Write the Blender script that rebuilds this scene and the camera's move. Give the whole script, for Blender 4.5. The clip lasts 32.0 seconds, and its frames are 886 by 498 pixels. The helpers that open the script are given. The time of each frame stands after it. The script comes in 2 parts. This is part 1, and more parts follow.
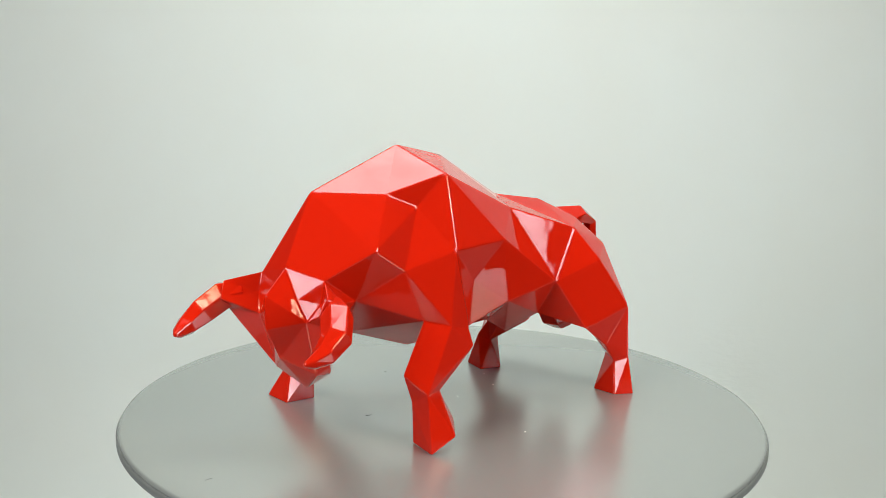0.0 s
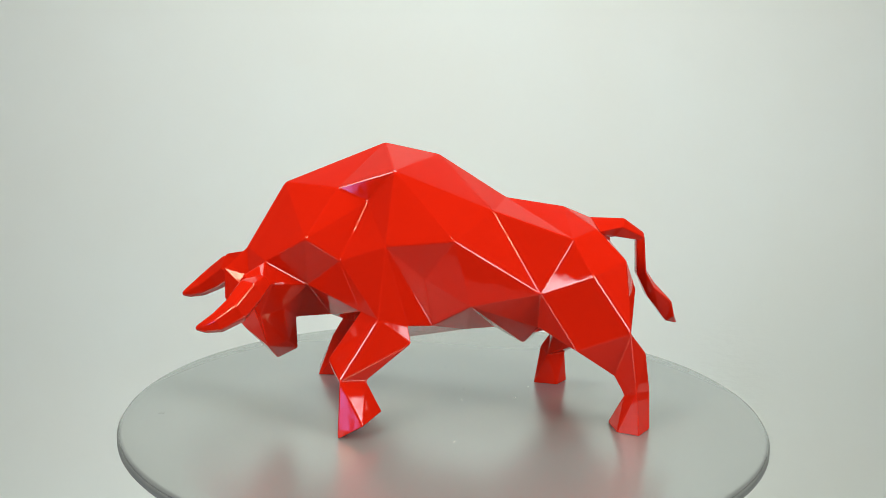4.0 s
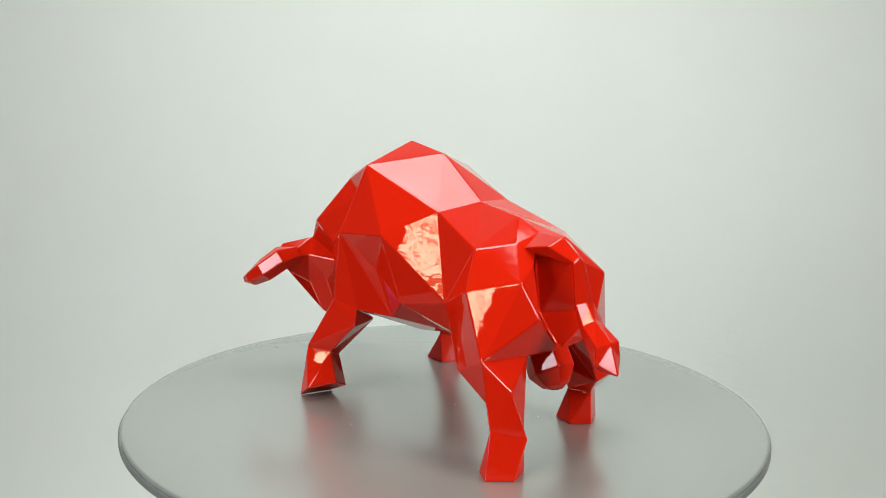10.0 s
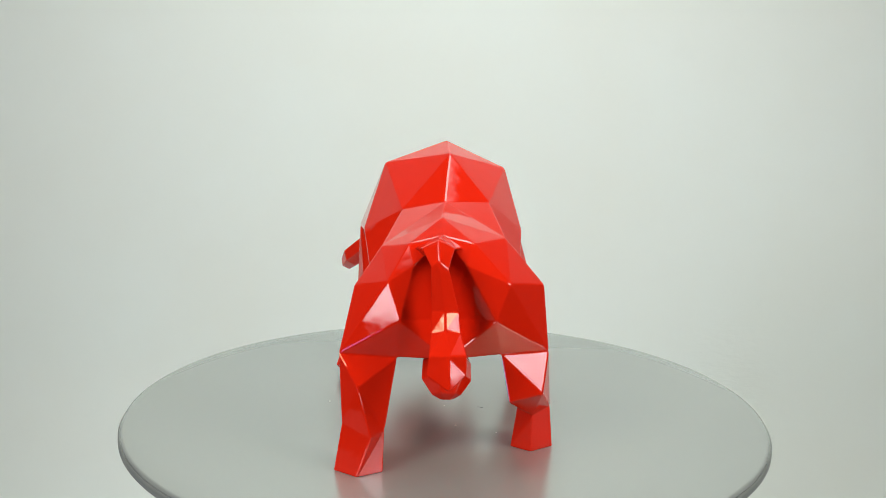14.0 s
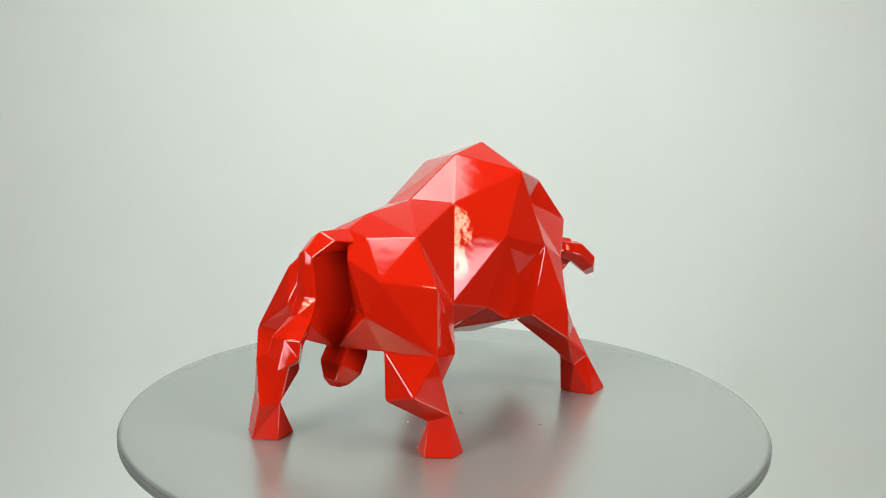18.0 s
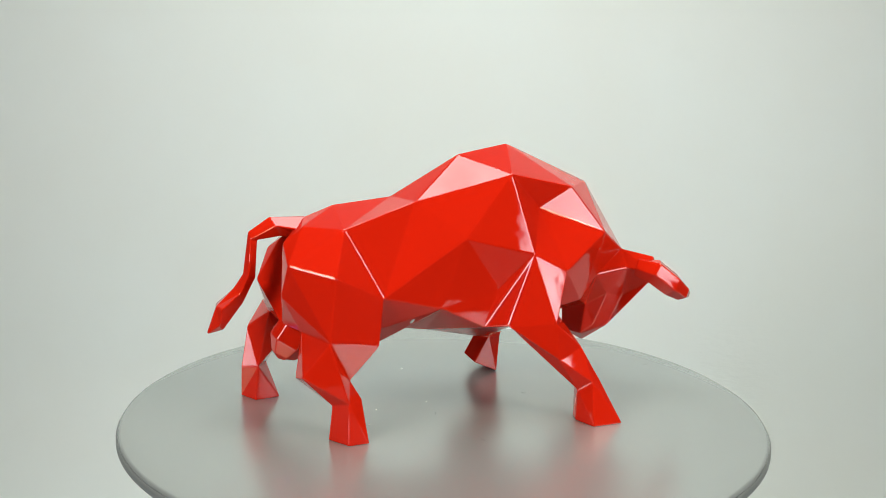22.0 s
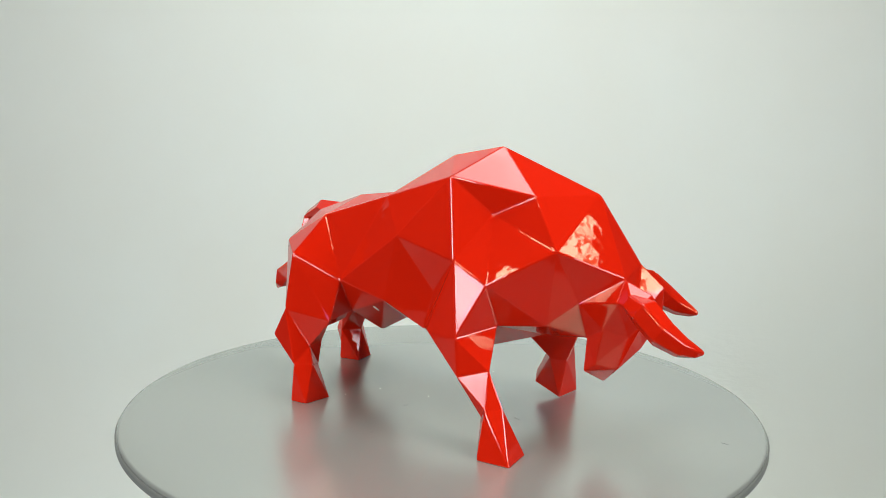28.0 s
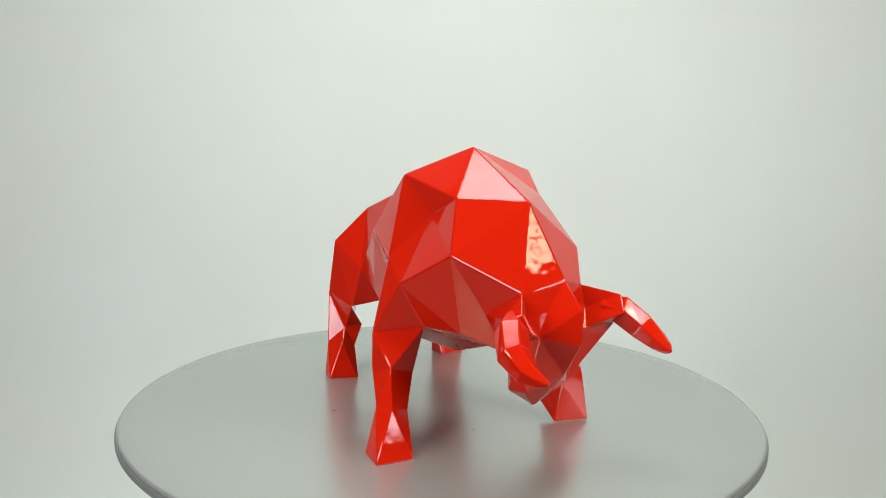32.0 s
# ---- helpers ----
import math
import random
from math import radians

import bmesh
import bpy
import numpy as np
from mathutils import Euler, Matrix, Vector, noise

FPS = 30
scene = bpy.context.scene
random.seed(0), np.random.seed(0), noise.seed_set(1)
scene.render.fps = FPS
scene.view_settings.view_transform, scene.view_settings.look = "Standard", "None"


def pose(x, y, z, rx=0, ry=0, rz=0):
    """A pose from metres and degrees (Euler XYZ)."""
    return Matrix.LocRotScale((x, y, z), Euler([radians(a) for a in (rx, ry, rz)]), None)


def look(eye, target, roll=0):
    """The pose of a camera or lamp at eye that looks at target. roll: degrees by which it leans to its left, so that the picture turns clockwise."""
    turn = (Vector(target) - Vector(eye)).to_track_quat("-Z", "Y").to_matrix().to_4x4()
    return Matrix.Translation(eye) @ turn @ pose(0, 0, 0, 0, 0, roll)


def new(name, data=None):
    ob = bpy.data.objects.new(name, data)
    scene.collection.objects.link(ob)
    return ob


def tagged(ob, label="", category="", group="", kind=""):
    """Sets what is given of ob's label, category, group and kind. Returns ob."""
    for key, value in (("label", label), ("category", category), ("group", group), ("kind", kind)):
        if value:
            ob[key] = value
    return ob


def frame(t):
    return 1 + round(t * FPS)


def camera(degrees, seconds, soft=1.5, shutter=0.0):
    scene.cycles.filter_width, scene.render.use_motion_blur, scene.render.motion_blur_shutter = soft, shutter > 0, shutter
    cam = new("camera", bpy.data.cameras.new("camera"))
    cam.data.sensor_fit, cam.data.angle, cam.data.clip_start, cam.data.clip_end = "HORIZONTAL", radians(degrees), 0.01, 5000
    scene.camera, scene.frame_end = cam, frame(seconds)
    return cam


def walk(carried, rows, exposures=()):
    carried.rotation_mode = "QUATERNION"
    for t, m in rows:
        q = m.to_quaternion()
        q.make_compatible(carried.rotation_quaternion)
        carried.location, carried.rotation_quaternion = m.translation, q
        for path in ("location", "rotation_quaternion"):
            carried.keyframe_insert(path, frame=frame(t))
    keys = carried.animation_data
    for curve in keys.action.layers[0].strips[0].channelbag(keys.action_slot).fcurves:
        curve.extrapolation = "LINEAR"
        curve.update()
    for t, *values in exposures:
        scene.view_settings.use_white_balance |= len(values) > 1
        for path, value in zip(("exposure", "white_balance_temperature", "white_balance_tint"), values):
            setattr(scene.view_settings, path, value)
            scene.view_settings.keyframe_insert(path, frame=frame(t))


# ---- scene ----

# The camera stands still before a slowly turning table.
cam = camera(52.35, 32.0, soft=0.8)
EYE = (0.0, -0.8464, 0.2894)
AIM = (EYE[0] - 0.003811, EYE[1] + 0.986644, EYE[2] - 0.162845)
walk(cam, [(0.0, look(EYE, AIM, 1.073)), (32.0, look(EYE, AIM, 1.073))])

# ---- light ----
world = bpy.data.worlds.new("studio_world")
scene.world = world
world.use_nodes = True
world.node_tree.nodes["Background"].inputs[0].default_value = (0.9, 0.95, 0.93, 1)
world.node_tree.nodes["Background"].inputs[1].default_value = 0.05


def area_lamp(name, eye, target, width, height, power, colour, roll=0):
    data = bpy.data.lights.new(name, "AREA")
    data.shape, data.size, data.size_y = "RECTANGLE", width, height
    data.energy, data.color = power, colour
    ob = new(name, data)
    ob.matrix_world = look(eye, target, roll)
    return ob


def aimed(az, el, distance, focus=(0, 0, 0.14)):
    """A place seen from the statue at az degrees from the camera's side (to the right) and el degrees up."""
    a, e = radians(az), radians(el)
    return tuple(Vector(focus) + distance * Vector((math.sin(a) * math.cos(e), -math.cos(a) * math.cos(e), math.sin(e))))


STATUE = (0, 0, 0.14)
WHITE, WARM = (0.93, 0.955, 1.0), (1.0, 0.86, 0.56)
overhead = area_lamp("softbox_overhead", (-0.04, 0.235, 1.5), (-0.04, 0.235, 0.0), 0.88, 0.93, 19.7, (0.94, 1.0, 0.975), 12)
west = area_lamp("softbox_white_west", aimed(-38.5, 19.8, 1.6), STATUE, 0.68, 0.64, 17.8, WHITE)
east = area_lamp("softbox_white_east", aimed(57, 22.3, 1.6), STATUE, 0.66, 0.74, 18.4, WHITE, -14)
warm_west = area_lamp("striplight_warm_west", aimed(-45.4, 41.2, 1.5), STATUE, 0.41, 0.36, 6.2, WARM, 3)
warm_east = area_lamp("striplight_warm_east", aimed(53.5, 40.4, 1.5), STATUE, 0.60, 0.28, 6.4, WARM, -22)
violet = area_lamp("striplight_violet", aimed(-37, -8, 1.6), STATUE, 0.24, 0.3, 1.6, (0.38, 0.34, 1.0))


def uneven(lamp, scale, distortion, low, high, soft, dark=None, drawn=1.0):
    """A creased diffuser: its brightness, and for foil its colour, runs in wrinkles and fades at the rim."""
    lamp.data.use_nodes = True
    nt = lamp.data.node_tree

    def math_node(operation, first, second):
        n = nt.nodes.new("ShaderNodeMath")
        n.operation = operation
        for socket, value in zip(n.inputs, (first, second)):
            if isinstance(value, float):
                socket.default_value = value
            elif value:
                nt.links.new(value, socket)
        return n.outputs[0]

    geo, crease = (nt.nodes.new(n) for n in ("ShaderNodeNewGeometry", "ShaderNodeTexNoise"))
    crease.inputs["Scale"].default_value, crease.inputs["Detail"].default_value = scale, 8.0
    crease.inputs["Roughness"].default_value, crease.inputs["Distortion"].default_value = 0.6, distortion
    glow = nt.nodes.new("ShaderNodeMapRange")
    for key, value in (("From Min", 0.43 if dark else 0.36), ("From Max", 0.51 if dark else 0.6), ("To Min", low), ("To Max", high)):
        glow.inputs[key].default_value = value
    nt.links.new(crease.outputs[0], glow.inputs["Value"])
    # the place on the diffuser, in metres from its middle
    inverse = lamp.matrix_world.inverted()
    local, split = nt.nodes.new("ShaderNodeMapping"), nt.nodes.new("ShaderNodeSeparateXYZ")
    local.inputs["Location"].default_value, local.inputs["Rotation"].default_value = inverse.translation, inverse.to_euler()
    nt.links.new(geo.outputs["Position"], local.inputs["Vector"])
    nt.links.new(local.outputs[0], split.inputs[0])
    pull = nt.nodes.new("ShaderNodeVectorMath")
    pull.operation, pull.inputs[1].default_value = "MULTIPLY", (1.0, drawn, 1.0)
    nt.links.new(local.outputs[0], pull.inputs[0])
    nt.links.new(pull.outputs[0], crease.inputs["Vector"])
    strength = glow.outputs[0]
    for axis, size in ((0, lamp.data.size), (1, lamp.data.size_y)):
        rim = nt.nodes.new("ShaderNodeMapRange")
        rim.interpolation_type = "SMOOTHSTEP"
        for key, value in (("From Min", size / 2), ("From Max", size / 2 - soft)):
            rim.inputs[key].default_value = value
        nt.links.new(math_node("ABSOLUTE", split.outputs[axis], None), rim.inputs["Value"])
        strength = math_node("MULTIPLY", strength, rim.outputs[0])
    nt.links.new(strength, nt.nodes["Emission"].inputs["Strength"])
    if dark:
        tint = nt.nodes.new("ShaderNodeValToRGB")
        tint.color_ramp.elements[0].position, tint.color_ramp.elements[1].position = 0.4, 0.5
        tint.color_ramp.elements[0].color, tint.color_ramp.elements[1].color = (*dark, 1), (1, 1, 1, 1)
        nt.links.new(crease.outputs[0], tint.inputs[0])
        nt.links.new(tint.outputs[0], nt.nodes["Emission"].inputs["Color"])


uneven(warm_west, 15.0, 1.4, 0.3, 1.5, 0.015, (1.0, 0.5, 0.25), 2.4)
uneven(warm_east, 15.0, 1.4, 0.3, 1.5, 0.015, (1.0, 0.5, 0.25), 2.4)
uneven(west, 4.5, 0.6, 0.65, 1.3, 0.05)
uneven(east, 4.5, 0.6, 0.65, 1.3, 0.05)
uneven(overhead, 3.0, 0.6, 0.8, 1.25, 0.12)
uneven(violet, 9.0, 0.8, 0.5, 1.5, 0.06)

# ---- materials ----


def material(name, colour, rough=0.5, metal=0.0, coat=0.0, coat_rough=0.03):
    mat = bpy.data.materials.new(name)
    mat.use_nodes = True
    b = mat.node_tree.nodes["Principled BSDF"]
    b.inputs["Base Color"].default_value = (*colour, 1)
    b.inputs["Roughness"].default_value = rough
    b.inputs["Metallic"].default_value = metal
    b.inputs["Coat Weight"].default_value = coat
    b.inputs["Coat Roughness"].default_value = coat_rough
    return mat


def noise_nodes(mat, scale, detail=4.0, rough=0.55):
    nt = mat.node_tree
    co = nt.nodes.new("ShaderNodeTexCoord")
    n = nt.nodes.new("ShaderNodeTexNoise")
    n.inputs["Scale"].default_value, n.inputs["Detail"].default_value, n.inputs["Roughness"].default_value = scale, detail, rough
    nt.links.new(co.outputs["Object"], n.inputs["Vector"])
    return n


def ramp(mat, source, low, high, a=0.3, b=0.7):
    nt = mat.node_tree
    r = nt.nodes.new("ShaderNodeValToRGB")
    r.color_ramp.elements[0].position, r.color_ramp.elements[1].position = a, b
    r.color_ramp.elements[0].color, r.color_ramp.elements[1].color = (*low, 1), (*high, 1)
    nt.links.new(source, r.inputs[0])
    return r


def bump(mat, source, strength, distance):
    nt = mat.node_tree
    b = nt.nodes.new("ShaderNodeBump")
    b.inputs["Strength"].default_value, b.inputs["Distance"].default_value = strength, distance
    nt.links.new(source, b.inputs["Height"])
    nt.links.new(b.outputs["Normal"], nt.nodes["Principled BSDF"].inputs["Normal"])
    return b


RED = material("red_lacquer", (0.55, 0.0125, 0.0026), 0.5, 0.0, 1.0, 0.012)
RED.node_tree.nodes["Principled BSDF"].inputs["Specular IOR Level"].default_value = 0.0
RED.node_tree.nodes["Principled BSDF"].inputs["Coat IOR"].default_value = 1.47
# a small bent chip in the lacquer on the belly shows the pale resin
nt = RED.node_tree
where, chip_noise = nt.nodes.new("ShaderNodeTexCoord"), noise_nodes(RED, 700.0, 2.0)
offset, stretch, jitter, reach = (nt.nodes.new("ShaderNodeVectorMath") for _ in range(4))
offset.operation, stretch.operation, jitter.operation, reach.operation = "SUBTRACT", "DIVIDE", "ADD", "LENGTH"
offset.inputs[1].default_value = (-0.0481, -0.0447, 0.0939)
stretch.inputs[1].default_value = (0.0011, 0.006, 0.0026)
chipped, resin, sealed = nt.nodes.new("ShaderNodeMath"), nt.nodes.new("ShaderNodeMix"), nt.nodes.new("ShaderNodeMath")
chipped.operation, sealed.operation = "LESS_THAN", "SUBTRACT"
chipped.inputs[1].default_value, sealed.inputs[0].default_value = 1.55, 1.0
resin.data_type = "RGBA"
resin.inputs["A"].default_value, resin.inputs["B"].default_value = (0.55, 0.0125, 0.0026, 1), (0.8, 0.74, 0.66, 1)
nt.links.new(where.outputs["Object"], offset.inputs[0])
nt.links.new(offset.outputs[0], stretch.inputs[0])
nt.links.new(stretch.outputs[0], jitter.inputs[0])
nt.links.new(chip_noise.outputs["Color"], jitter.inputs[1])
nt.links.new(jitter.outputs[0], reach.inputs[0])
nt.links.new(reach.outputs["Value"], chipped.inputs[0])
nt.links.new(chipped.outputs[0], resin.inputs["Factor"])
nt.links.new(chipped.outputs[0], sealed.inputs[1])
nt.links.new(resin.outputs["Result"], nt.nodes["Principled BSDF"].inputs["Base Color"])
nt.links.new(sealed.outputs[0], nt.nodes["Principled BSDF"].inputs["Coat Weight"])
# hand-sanded facets: the gloss swims a little
swell = noise_nodes(RED, 20.0, 3.0, 0.5)
swim = bump(RED, swell.outputs[0], 1.0, 0.0005)
nt.links.new(swim.outputs["Normal"], nt.nodes["Principled BSDF"].inputs["Coat Normal"])
PLATTER = material("satin_grey_platter", (0.39, 0.425, 0.41), 0.25, 0.6)
n1 = noise_nodes(PLATTER, 2.5, 1.0)
r1 = ramp(PLATTER, n1.outputs[0], (0.40, 0.438, 0.423), (0.43, 0.47, 0.455))
PLATTER.node_tree.links.new(r1.outputs[0], PLATTER.node_tree.nodes["Principled BSDF"].inputs["Base Color"])
RIM = material("platter_edge_band", (0.2, 0.22, 0.21), 0.4, 0.3)
PAPER = material("backdrop_paper", (0.76, 0.82, 0.79), 0.9)
n3 = noise_nodes(PAPER, 2.2, 5.0)
r3 = ramp(PAPER, n3.outputs[0], (0.8, 0.848, 0.808), (0.81, 0.878, 0.854))
PAPER.node_tree.links.new(r3.outputs[0], PAPER.node_tree.nodes["Principled BSDF"].inputs["Base Color"])
n4 = noise_nodes(PAPER, 55.0, 7.0, 0.6)
# faint creases where the paper was pressed low on the wall
nt = PAPER.node_tree
place = nt.nodes.new("ShaderNodeVectorMath")
place.operation = "DISTANCE"
place.inputs[1].default_value = (0.72, 1.35, -0.36)
spot = nt.nodes.new("ShaderNodeMapRange")
for key, value in (("From Min", 0.15), ("From Max", 0.03), ("To Min", 0.0), ("To Max", 1.0)):
    spot.inputs[key].default_value = value
squash = nt.nodes.new("ShaderNodeMapping")
squash.inputs["Scale"].default_value = (1, 1, 2.6)
creases = noise_nodes(PAPER, 26.0, 4.0, 0.6)
co = creases.inputs["Vector"].links[0].from_socket
nt.links.new(co, place.inputs[0])
nt.links.new(co, squash.inputs["Vector"])
nt.links.new(squash.outputs[0], creases.inputs["Vector"])
nt.links.new(place.outputs["Value"], spot.inputs["Value"])
pressed, relief = nt.nodes.new("ShaderNodeMath"), nt.nodes.new("ShaderNodeMath")
pressed.operation, relief.operation = "MULTIPLY", "MULTIPLY_ADD"
nt.links.new(creases.outputs[0], pressed.inputs[0])
nt.links.new(spot.outputs[0], pressed.inputs[1])
nt.links.new(n4.outputs[0], relief.inputs[0])
relief.inputs[1].default_value = 0.1
nt.links.new(pressed.outputs[0], relief.inputs[2])
bump(PAPER, relief.outputs[0], 0.5, 0.004)
PLASTER = material("studio_plaster", (0.13, 0.13, 0.125), 0.9)
CARPET = material("dark_carpet", (0.04, 0.04, 0.042), 0.95)

# ---- geometry helpers ----


def part(name, bm, mat, parent=None, label=""):
    me = bpy.data.meshes.new(name)
    bm.to_mesh(me)
    bm.free()
    if mat:
        me.materials.append(mat)
    ob = new(name, me)
    if parent:
        ob.parent = parent
    return tagged(ob, label)


def lathe(profile, count):
    """A body of revolution round z from (radius, height) pairs; radius 0 closes it."""
    bm = bmesh.new()
    rings = []
    for r, z in profile:
        if r == 0:
            rings.append([bm.verts.new((0, 0, z))])
        else:
            rings.append([bm.verts.new((r * math.cos(2 * math.pi * i / count), r * math.sin(2 * math.pi * i / count), z)) for i in range(count)])
    for a, b in zip(rings, rings[1:]):
        for i in range(count):
            j = (i + 1) % count
            loop = [a[i % len(a)], a[j % len(a)], b[j % len(b)], b[i % len(b)]]
            loop = list(dict.fromkeys(loop))
            f = bm.faces.new(loop)
            f.smooth = True
    bmesh.ops.recalc_face_normals(bm, faces=bm.faces)
    return bm


def box(bm, size, centre):
    m = Matrix.LocRotScale(centre, None, size)
    return bmesh.ops.create_cube(bm, size=1.0, matrix=m)


# ---- the room and the backdrop ----
FLOOR_Z = -0.80


def slab(name, size, centre, mat, kind="structure"):
    bm = bmesh.new()
    box(bm, size, centre)
    return tagged(part(name, bm, mat), kind=kind)


def sweep_backdrop():
    """Seamless paper: down the back, through a wide curve, out over the floor."""
    bm = bmesh.new()
    prof = [(1.35, 2.3)]
    prof += [(1.35, z) for z in (1.6, 0.9, 0.5, 0.2, 0.0, -0.2)]
    cy, cz, r = 0.9, FLOOR_Z + 0.004 + 0.45, 0.45
    prof += [(cy + r * math.cos(a), cz - r * math.sin(a)) for a in [math.pi / 2 * i / 20 for i in range(21)]]
    prof += [(0.2, FLOOR_Z + 0.004), (-0.4, FLOOR_Z + 0.004)]
    rows = []
    for y, z in prof:
        rows.append([bm.verts.new((x, y, z)) for x in (-1.9, -1.0, 0.0, 1.0, 1.9)])
    for a, b in zip(rows, rows[1:]):
        for i in range(4):
            f = bm.faces.new((a[i], a[i + 1], b[i + 1], b[i]))
            f.smooth = True
    ob = part("backdrop", bm, PAPER)
    return tagged(ob, "seamless pale grey paper sweep behind the turntable", "backdrop", kind="structure")


sweep_backdrop()
slab("floor", (5.2, 5.2, 0.1), (0, -0.6, FLOOR_Z - 0.05), CARPET)
slab("ceiling", (5.2, 5.2, 0.1), (0, -0.6, 2.45), PLASTER)
slab("wall_north", (5.2, 0.1, 3.2), (0, 1.95, 0.8), PLASTER)
slab("wall_south", (5.2, 0.1, 3.2), (0, -3.15, 0.8), PLASTER)
slab("wall_east", (0.1, 5.0, 3.2), (2.55, -0.6, 0.8), PLASTER)
slab("wall_west", (0.1, 5.0, 3.2), (-2.55, -0.6, 0.8), PLASTER)

# ---- turntable ----


def make_turntable():
    base = new("turntable")
    middle = Matrix.Translation((-0.0007, 0.0013, 0))  # the disc sits a little off the axis
    top = lathe([(0, 0), (0.15, 0), (0.28, 0), (0.2972, 0), (0.2985, -0.0002), (0.2998, -0.001), (0.3006, -0.0022), (0.3006, -0.0026), (0.292, -0.0028), (0.2, -0.0028), (0, -0.0028)], 180)
    top.transform(middle)
    part("platter", top, PLATTER, base)
    band = lathe([(0.285, -0.0029), (0.3006, -0.0029), (0.3018, -0.004), (0.3018, -0.0085), (0.3002, -0.0105), (0.285, -0.011)], 180)
    band.transform(middle)
    part("edge_band", band, RIM, base, "darker grey edge band")
    hub = lathe([(0, -0.0112), (0.11, -0.0112), (0.11, -0.05), (0, -0.05)], 48)
    part("hub", hub, PLATTER, base)
    return tagged(base, "round satin grey metal turntable turning slowly", "turntable")


turntable = make_turntable()
bm_p = lathe([(0, -0.051), (0.15, -0.051), (0.15, -0.07), (0.13, -0.08), (0.13, FLOOR_Z + 0.01), (0, FLOOR_Z + 0.01)], 48)
tagged(part("turntable_pedestal", bm_p, PLASTER), "plain dark column under the turntable", "pedestal")

# ---- the bull ----
# Landmarks of the statue in millimetres: x towards the head, y to its left, z up.
CENTRE = dict(
    top=(59, 0, 250), hump=(9, -2, 240), nape=(151, 9, 212), loin=(-55, 4, 201), croup=(-108, 8, 194), tail_top=(-136, 8, 183),
    crotch=(-157, 2, 87), brisket=(110, -2, 84), chest_low=(42, -4, 61), belly=(-20, 2, 72), sheath_front=(-48, 4, 75),
    sheath=(-76, 1, 59), sheath_rear=(-88, 5, 71), recess_top=(-130, 8, 168), recess_low=(-134, 4, 115), gorge=(127, -1, 84))
SIDES = dict(  # left and right
    neck=((99, 46, 211), (112, -37, 211)), blade=((48, 60.2, 228), (40, -57, 225)), flank_top=((-41, 42, 192), (-44, -36, 200)),
    hip=((-111.4, 57.8, 170), (-111, -45, 178)), flank=((-83, 65, 121), (-80, -61, 119)), haunch=((-127, 79, 140), (-126, -76.2, 142)),
    pin=((-161, 51, 150), (-160, -45, 149)), point=((54.4, 85.1, 165), (56, -76, 155)), side=((-5, 78, 169), (-8, -70, 170)))
LOWER = dict(
    rib=((20, 66, 133), (28, -63, 123)), hollow=((72, 52, 200), (75, -44, 193)), crest=((125, 70, 168), (141, -53, 169)),
    arm=((95, 68, 149), (89, -77, 138)), low_rib=((13, 53, 88), (15, -60, 87)), belly_side=((-21, 67, 109), (-27, -63, 107)),
    tail_side=((-136, 35, 176), (-142, -17, 178)), rump=((-153, 31, 161), (-158, -10, 163)),
    buttock=((-173, 41, 122), (-164, -34, 120)), groin=((-85, 38, 84), (-85, -36, 84)), gullet=((112, 36, 103), (126, -37, 101)))
SEAMS = dict(  # where the limbs grow out of the body
    fore_in=((76.5, 69.6, 104), (88, -54, 99)), fore_out=((60, 88, 101), (71, -95, 94)), elbow=((34, 79, 94), (31, -78, 91)),
    stifle=((-160, 89, 92), (-132, -81, 88)), stifle_in=((-162, 43, 90), (-148, -40, 89)), thigh=((-115, 76, 72), (-86, -69, 79)))
TRUNK_FACES = """top hump blade; top blade neck; top neck nape; hump loin flank_top; hump flank_top blade; blade flank_top side;
flank_top flank side; blade side point; point side rib; side flank belly_side; side belly_side rib; rib belly_side low_rib;
point rib low_rib; point low_rib elbow; point elbow fore_out; point fore_out arm; arm fore_out fore_in; hollow point arm;
hollow blade point; hollow neck blade; hollow crest neck; hollow arm crest; neck crest nape; nape crest poll; nape poll crown;
crest cheek poll;  loin flank_top hip; loin hip croup;
flank_top hip flank; hip haunch flank; croup tail_side hip; tail_side pin hip; hip pin haunch; tail_side rump pin; pin stifle haunch;
haunch stifle thigh; haunch thigh flank; rump buttock pin; pin buttock stifle; buttock stifle_in stifle; croup tail_top tail_side;
tail_top rump tail_side; tail_top recess_top rump; rump recess_top recess_low; rump recess_low buttock; recess_low crotch buttock; buttock crotch stifle_in;
belly_side flank groin; flank thigh groin; thigh stifle_in groin; groin stifle_in crotch; groin crotch sheath_rear;
groin sheath_rear sheath; belly_side groin sheath; belly_side sheath sheath_front; belly_side sheath_front belly; low_rib belly_side belly;
low_rib belly chest_low; elbow low_rib chest_low; fore_in elbow chest_low; fore_in chest_low brisket"""
# The two sides of the throat are cut differently.
THROAT_FACES = ("crest arm cheek; cheek arm fore_in; cheek fore_in brisket; cheek brisket throat; brisket gorge throat",
                "crest arm gullet; crest gullet cheek; arm fore_in gullet; gullet fore_in brisket; gullet brisket gorge; cheek gullet throat; gullet gorge throat")
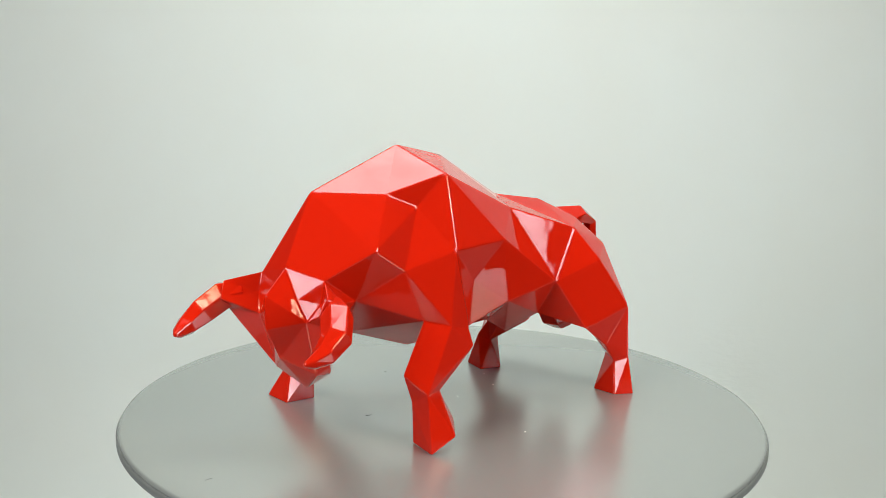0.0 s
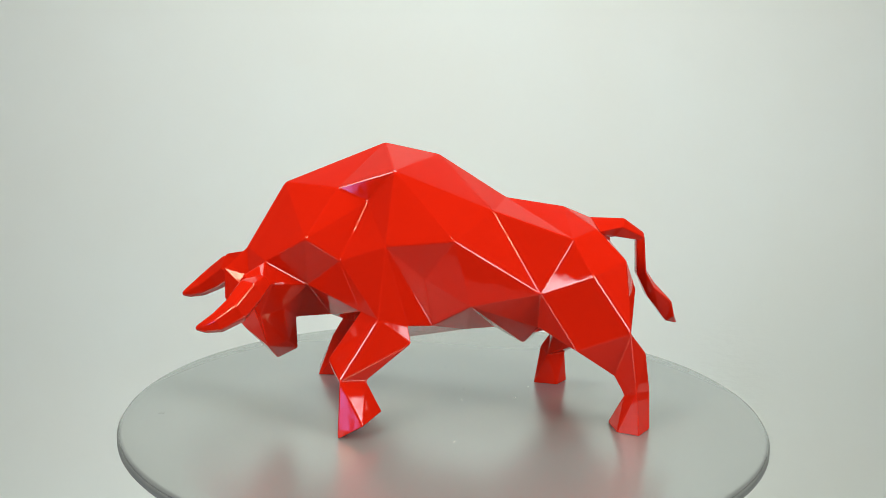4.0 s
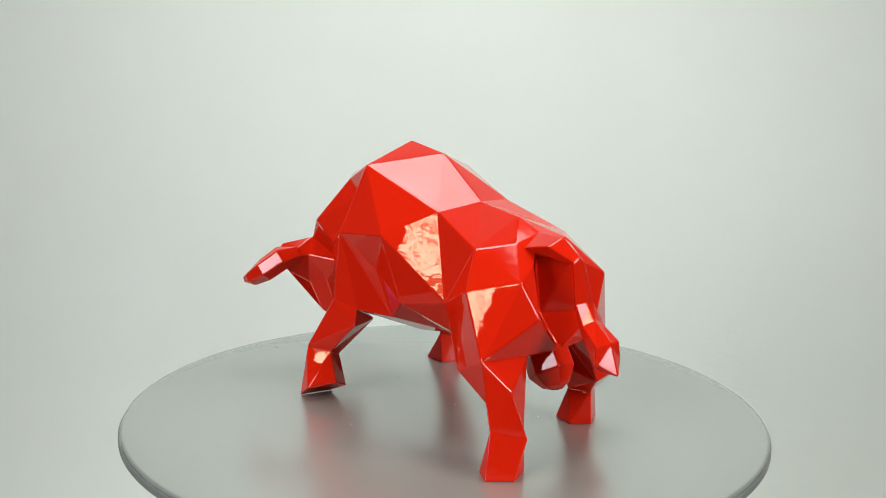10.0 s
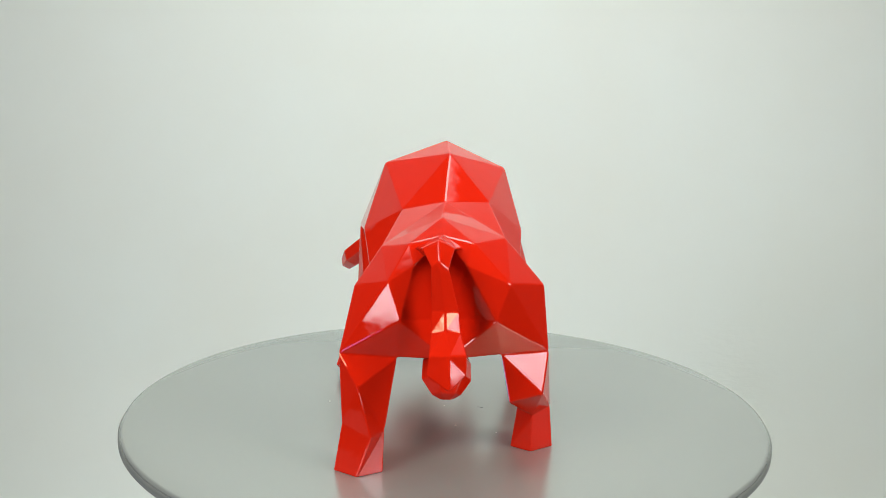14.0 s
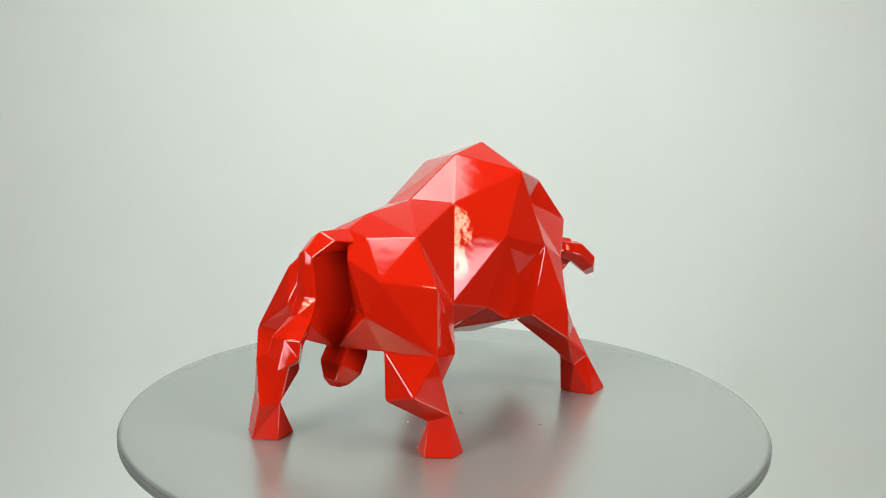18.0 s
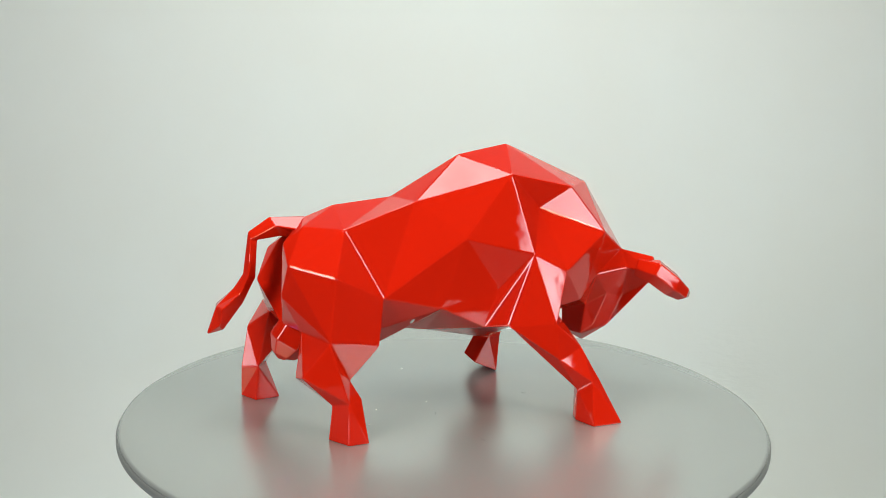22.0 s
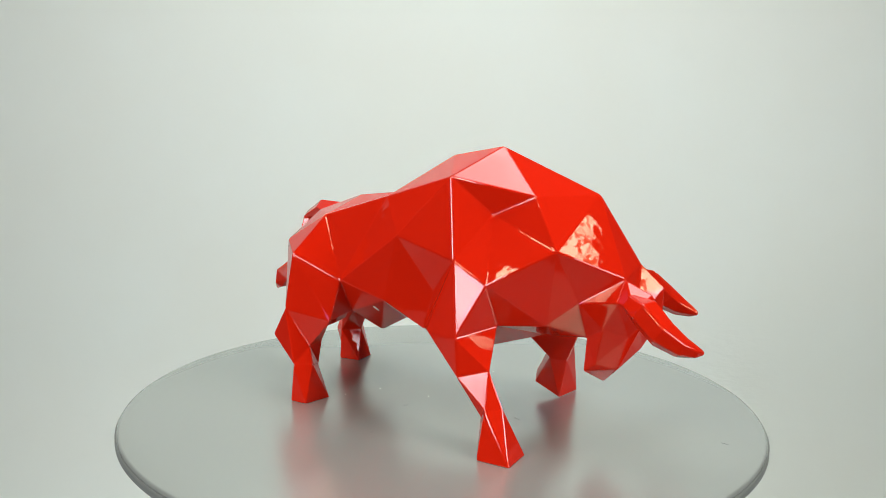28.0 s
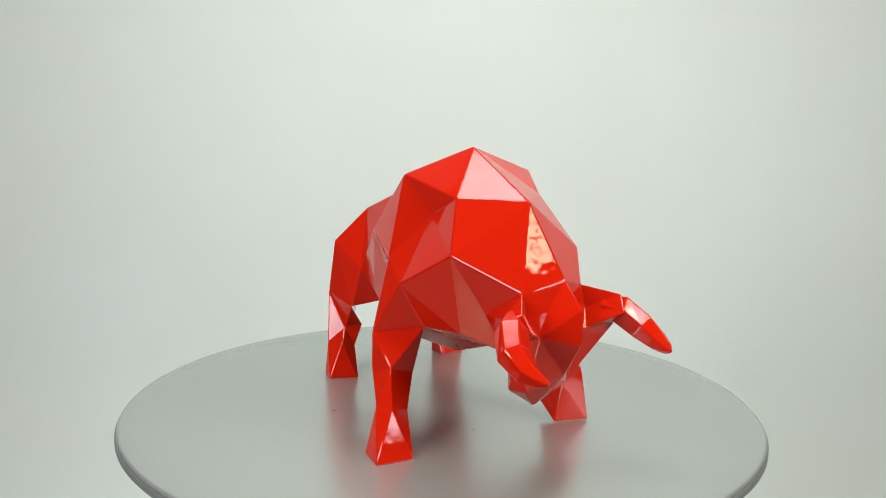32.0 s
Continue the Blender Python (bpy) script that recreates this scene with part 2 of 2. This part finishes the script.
# The head hangs and is turned a little to its left: forwards, half width, height.
HEAD = dict(crown=(182, 2, 153.5), forehead=(203, 0, 134), bridge=(203, 0, 106), nose=(187, 0, 79), chin=(155, 0, 45),
            poll=(171, 34, 145), brow=(183, 15, 129), eye=(183, 26, 112), temple=(175, 34, 127), ear=(166, 46, 127), cheek=(133, 35, 122), jaw=(154, 32, 100),
            horn_top=(194, 57, 138), horn_low=(187, 59.5, 113), horn_front=(201, 54, 124), horn_back=(179, 67, 126), cheekbone=(176, 33, 95),
            muzzle=(168, 23, 64), mouth=(148, 20, 66), lip=(138, 13, 57), throat=(140, 16, 88))
HEAD_RIGHT = dict(brow=(181.5, 15, 130))
HEAD_FACES = """crown forehead brow; crown brow poll; forehead eye brow; forehead bridge eye; bridge nose eye; nose muzzle eye; nose chin muzzle;
brow temple poll; brow eye temple; poll temple horn_top; temple horn_front horn_top; temple eye horn_front; horn_front eye horn_low; eye muzzle horn_low;
poll horn_back horn_top; poll ear horn_back; ear horn_low horn_back; horn_top horn_back horn_low horn_front;
poll cheek ear; ear cheek jaw; ear jaw cheekbone; ear cheekbone horn_low; horn_low cheekbone muzzle; cheek throat jaw;
jaw throat mouth; jaw mouth cheekbone; cheekbone mouth muzzle; throat lip mouth; mouth lip muzzle; muzzle lip chin"""
FORE_L = dict(knee=(104, 80, 64), ankle=(92, 99, 49), ankle_back=(70, 86, 46), ankle_front=(94, 79, 38), ankle_in=(78, 71, 40),
              elbow_low=(31, 83, 79), inside=(44, 52, 80), toe=(93, 107, 0), toe_in=(89, 74, 0), outer=(71, 111, 13), heel=(56, 88, 19), heel_in=(62, 73, 12))
FORE_L_FACES = """fore_in fore_out knee; fore_out ankle knee; fore_out elbow_low ankle; fore_out elbow elbow_low; elbow_low ankle_back ankle;
knee ankle ankle_front; ankle toe ankle_front; ankle_front toe toe_in; ankle outer toe; ankle ankle_back outer; ankle_back heel outer;
ankle_back ankle_in heel_in heel; ankle_in ankle_front toe_in heel_in; knee ankle_front ankle_in; knee ankle_in inside; fore_in knee inside;
inside ankle_in ankle_back; inside ankle_back elbow_low; toe outer heel heel_in toe_in; inside elbow_low elbow; fore_in inside elbow"""
FORE_R = dict(knee_back=(74, -96, 61), knee=(101, -88, 69), ankle=(105.5, -102, 40), ankle_front=(117, -92, 41), ankle_back=(96, -92, 30),
              ankle_in=(103, -73, 34), knee_in=(84, -62, 60), inside=(48, -50, 80), toe=(134, -110, 0), toe_in=(131, -77, 0), outer=(104, -111, 0), heel=(97, -89, 0), heel_in=(101, -76, 0))
FORE_R_FACES = """fore_out elbow knee_back; fore_out knee_back knee; fore_out knee fore_in; knee_back knee ankle; knee ankle_front ankle;
knee_back ankle ankle_back; ankle ankle_front toe; ankle_front toe_in toe; ankle toe outer; ankle outer ankle_back; ankle_back outer heel;
ankle_back heel heel_in ankle_in; ankle_in heel_in toe_in ankle_front; knee ankle_in ankle_front; knee knee_in ankle_in; fore_in knee_in knee;
fore_in inside knee_in; inside elbow knee_back; inside knee_back ankle_back; inside ankle_back knee_in; knee_in ankle_back ankle_in;
toe toe_in heel_in heel outer; fore_in elbow inside"""
HIND_L = dict(hock=(-178, 73, 70), shank=(-151, 70, 48), ankle=(-160, 74, 32), shank_in=(-152, 48, 58), ankle_in=(-171, 52, 34),
              ankle_out=(-168, 86, 38), ankle_back=(-186, 62, 32), toe=(-153, 83, 0), toe_in=(-150, 57, 0), heel_in=(-174, 53, 0), heel=(-185, 73, 0), heel_out=(-171, 92, 0))
HIND_L_FACES = """stifle thigh shank; stifle shank ankle_out; stifle ankle_out hock; hock stifle_in stifle; hock ankle_in stifle_in; hock ankle_back ankle_in;
hock ankle_out ankle_back; shank ankle ankle_out; thigh stifle_in shank_in; thigh shank_in shank; shank shank_in ankle; shank_in ankle_in ankle;
stifle_in ankle_in shank_in; ankle toe_in toe; ankle ankle_in toe_in; ankle_in heel_in toe_in; ankle_in ankle_back heel heel_in;
ankle_back ankle_out heel_out heel; ankle_out ankle toe heel_out; toe toe_in heel_in heel heel_out"""
HIND_R = dict(hock=(-154, -74, 58), hock_in=(-155, -47, 51), shank_in=(-112, -50, 53), shank=(-112, -69, 51), ankle_out=(-117, -86, 36), ankle=(-103, -74, 36), ankle_in=(-109, -59, 31), ankle_back=(-128, -70, 31),
              toe=(-100, -88, 0), toe_in=(-95, -59, 0), heel_in=(-119, -53, 0), heel=(-131, -69, 0), heel_out=(-118, -89, 0))
HIND_R_FACES = """stifle thigh shank; stifle shank ankle_out; stifle ankle_out hock; stifle_in hock_in hock; stifle_in hock stifle; hock hock_in ankle_back;
hock ankle_back ankle_out; shank ankle ankle_out; ankle_out ankle toe; ankle ankle_in toe_in toe; shank shank_in ankle_in ankle; thigh shank_in shank;
thigh stifle_in hock_in; thigh hock_in shank_in; shank_in hock_in ankle_in; hock_in ankle_back ankle_in; ankle_out toe heel_out; ankle_out heel_out heel ankle_back;
ankle_back heel heel_in; ankle_back heel_in ankle_in; ankle_in heel_in toe_in; toe toe_in heel_in heel heel_out"""
HEAD_TURN = pose(0, 0, 0, 0, 0, 19.3)


def head_point(f, w, z):
    return HEAD_TURN @ Vector((f, -w, z)) + Vector((0.33, -0.944, 0)) * 38


def add_faces(bm, points, text, made):
    for face in text.split(";"):
        loop = []
        for word in face.split():
            if word not in made:
                made[word] = bm.verts.new(Vector(points[word]) / 1000)
            loop.append(made[word])
        if len(set(loop)) > 2 and not bm.faces.get(loop):
            bm.faces.new(loop)


def join_piece(whole, bm):
    """Turn one closed piece outwards and put it into the whole."""
    bmesh.ops.recalc_face_normals(bm, faces=bm.faces)
    me = bpy.data.meshes.new("piece")
    bm.to_mesh(me)
    bm.free()
    whole.from_mesh(me)
    bpy.data.meshes.remove(me)


def loft(stops, sides, turn=0.0, wide=1.0):
    """A faceted tube through (centre, radius) stops, closed at both ends."""
    bm = bmesh.new()
    rings = []
    centres = [Vector(c) for c, r in stops]
    side = Vector((0, 1, 0.2))
    for i, (c, r) in enumerate(stops):
        ahead = (centres[min(i + 1, len(stops) - 1)] - centres[max(i - 1, 0)]).normalized()
        u = (side - ahead * side.dot(ahead)).normalized()
        v = ahead.cross(u)
        side = u
        rings.append([bm.verts.new((centres[i] + r * (wide * math.cos(turn + 2 * math.pi * k / sides) * u + math.sin(turn + 2 * math.pi * k / sides) * v)) / 1000) for k in range(sides)])
    for a, b in zip(rings, rings[1:]):
        for k in range(sides):
            bm.faces.new((a[k], a[(k + 1) % sides], b[(k + 1) % sides], b[k]))
    bm.faces.new(rings[0])
    bm.faces.new(list(reversed(rings[-1])))
    return bm


# Rings down the tail, in mm: the ridge, the two outer edges, the two inner edges.
TAIL = dict(
    ridge=((-134, 8, 184), (-165.5, 12, 184), (-184.5, 11.6, 171), (-190.5, 6.9, 133.6), (-199, 6.9, 121.5), (-214.8, 4.5, 106)),
    left=((-134, 32, 172), (-162, 25, 177), (-184.5, 18.2, 166.5), (-187.6, 17.5, 133.6), (-196, 17.8, 118.5), (-213, 19.5, 106), (-215.6, 21.4, 92.5)),
    right=((-134, -12, 173), (-162, -1, 177), (-183.7, 4.2, 165), (-187.2, -3.8, 133.6), (-194.8, -5.1, 118.4), (-211.2, -9, 106), (-213, -9.2, 92.2)),
    right_in=((-134, 4, 164), (-157, 5, 167), (-177.3, 6.5, 163.8), (-180.2, 1.5, 131), (-191.5, 0, 109), (-202, -2, 96), (-209.4, -3, 86.5)),
    left_in=((-134, 16, 164), (-157, 19, 167), (-177.3, 16, 163.8), (-180.2, 12, 131), (-191.5, 14, 109), (-202, 15, 96), (-209.4, 16, 86.5)))
TUFT_TIP = (-223.5, 4, 81.5)


def tail():
    """A five-sided tail: out from the dock, down, and into a pointed tuft."""
    bm = bmesh.new()
    lines = {name: [bm.verts.new(Vector(p) / 1000) for p in row] for name, row in TAIL.items()}
    tip = bm.verts.new(Vector(TUFT_TIP) / 1000)
    ring = [lines[name] for name in ("ridge", "left", "left_in", "right_in", "right")]
    for a, b in zip(ring, ring[1:] + ring[:1]):
        for k in range(5):
            bm.faces.new((a[k], a[k + 1], b[k + 1], b[k]))
    ridge, left, left_in, right_in, right = ring
    for corners in ((left[5], left[6], left_in[6], left_in[5]), (left_in[5], left_in[6], right_in[6], right_in[5]), (right_in[5], right_in[6], right[6], right[5]),
                    (ridge[5], left[6], left[5]), (ridge[5], right[5], right[6]), (ridge[5], right[6], tip), (ridge[5], tip, left[6]),
                    (left[6], tip, left_in[6]), (left_in[6], tip, right_in[6]), (right_in[6], tip, right[6])):
        bm.faces.new(corners)
    bm.faces.new([row[0] for row in ring])
    return bm


def make_bull():
    whole = bmesh.new()
    sides = {**SIDES, **LOWER, **SEAMS}
    # trunk, neck and head
    bm = bmesh.new()
    made, mirror = {}, {}
    for i, done in ((0, made), (1, mirror)):
        points = dict(CENTRE)
        points.update({k: v[i] for k, v in sides.items()})
        points.update({k: head_point(f, -w if i == 0 else w, z) for k, (f, w, z) in (HEAD if i == 0 else {**HEAD, **HEAD_RIGHT}).items()})
        if i == 1:
            for k in (*CENTRE, "crown", "forehead", "bridge", "nose", "chin"):
                if k in made:
                    done[k] = made[k]
        add_faces(bm, points, TRUNK_FACES + ";" + THROAT_FACES[i] + ";" + HEAD_FACES, done)
    for pair in (("chin", "lip"), ("lip", "throat")):
        a, b = pair
        loop = list(dict.fromkeys([made[a], made[b], mirror[b], mirror[a]]))
        bm.faces.new(loop)
    bm.faces.new((made["throat"], made["gorge"], mirror["throat"]))
    join_piece(whole, bm)
    # legs
    for i, own, text in ((0, FORE_L, FORE_L_FACES), (1, FORE_R, FORE_R_FACES), (0, HIND_L, HIND_L_FACES), (1, HIND_R, HIND_R_FACES)):
        bm = bmesh.new()
        points = {k: v[i] for k, v in SEAMS.items()}
        points.update(own)
        add_faces(bm, points, text, {})
        join_piece(whole, bm)
    # horns and tail
    for s in (-1, 1):
        join_piece(whole, loft([(head_point(178, 48 * s, 128), 10), (head_point(189, 62.5 * s, 123.5), 13.4), (head_point(203, 73.5 * s, 110.5), 12.6), (head_point(218, 75 * s, 101.5), 9.4), (head_point(229, 72.5 * s, 98), 5.6), (head_point(235, 70 * s, 97), 2)], 6))
    join_piece(whole, tail())
    # the hanging purse
    join_piece(whole, loft([((-132, 3, 91), 13.5), ((-142, 3, 81), 20), ((-150, 3.5, 68), 20.5), ((-156, 3.5, 57.5), 12), ((-157, 3.5, 54), 5)], 6))
    bmesh.ops.remove_doubles(whole, verts=whole.verts, dist=0.00002)
    bmesh.ops.recalc_face_normals(whole, faces=whole.faces)
    ob = part("bull_statue", whole, RED)
    bev = ob.modifiers.new("edges", "BEVEL")
    bev.width, bev.segments, bev.limit_method, bev.angle_limit = 0.0011, 2, "ANGLE", radians(7)
    return tagged(ob, "glossy red faceted bull statue with lowered head standing on the turntable", "statue")


bull = make_bull()


LINT = material("lint_dark", (0.05, 0.05, 0.05), 0.9)
DUST = material("dust_pale", (0.7, 0.68, 0.64), 0.9)


def lint_fibre(x, y, length, turn):
    """A short bent hair lying on the platter."""
    bm = loft([((x + length * (k / 3 - 0.5) * math.cos(turn) - 0.12 * length * (k % 2) * math.sin(turn), y + length * (k / 3 - 0.5) * math.sin(turn) + 0.12 * length * (k % 2) * math.cos(turn), 0.15), 0.14) for k in range(4)], 5)
    return tagged(part("lint_fibre", bm, LINT), "short dark lint fibre lying on the grey platter", "lint", "lint on the platter")


def dust_speck(x, y, size):
    bm = bmesh.new()
    bmesh.ops.create_icosphere(bm, subdivisions=1, radius=size / 1000, matrix=Matrix.LocRotScale((x / 1000, y / 1000, 0.45 * size / 1000), None, (1, 0.7, 0.5)))
    return tagged(part("dust_speck", bm, DUST), "tiny pale dust speck on the grey platter", "dust", "dust on the platter")


litter = [lint_fibre(-69, -48, 6, 0.4), lint_fibre(-4, 40, 5, 1.9), lint_fibre(-178, -196, 6, 0.7), lint_fibre(-63, 89, 4, 2.4)]
litter += [dust_speck(73, -83, 0.9), dust_speck(51, 50, 0.9), dust_speck(43, 88, 0.7), dust_speck(14, 11, 0.7)]


def motions():
    """The table and what stands on it turn together, clockwise seen from above."""
    turn = [(0, 0), (4, -36.1), (8, -71.65), (12, -107.4), (16, -143.3), (20, -179.0), (24, -214.35), (28, -250.15), (32, -285.65)]
    for ob, start in ((turntable, 0.0), (bull, 217.45), *((bit, 0.0) for bit in litter)):
        walk(ob, [(t, pose(0, 0, 0, 0, 0, start + a)) for t, a in turn])


motions()
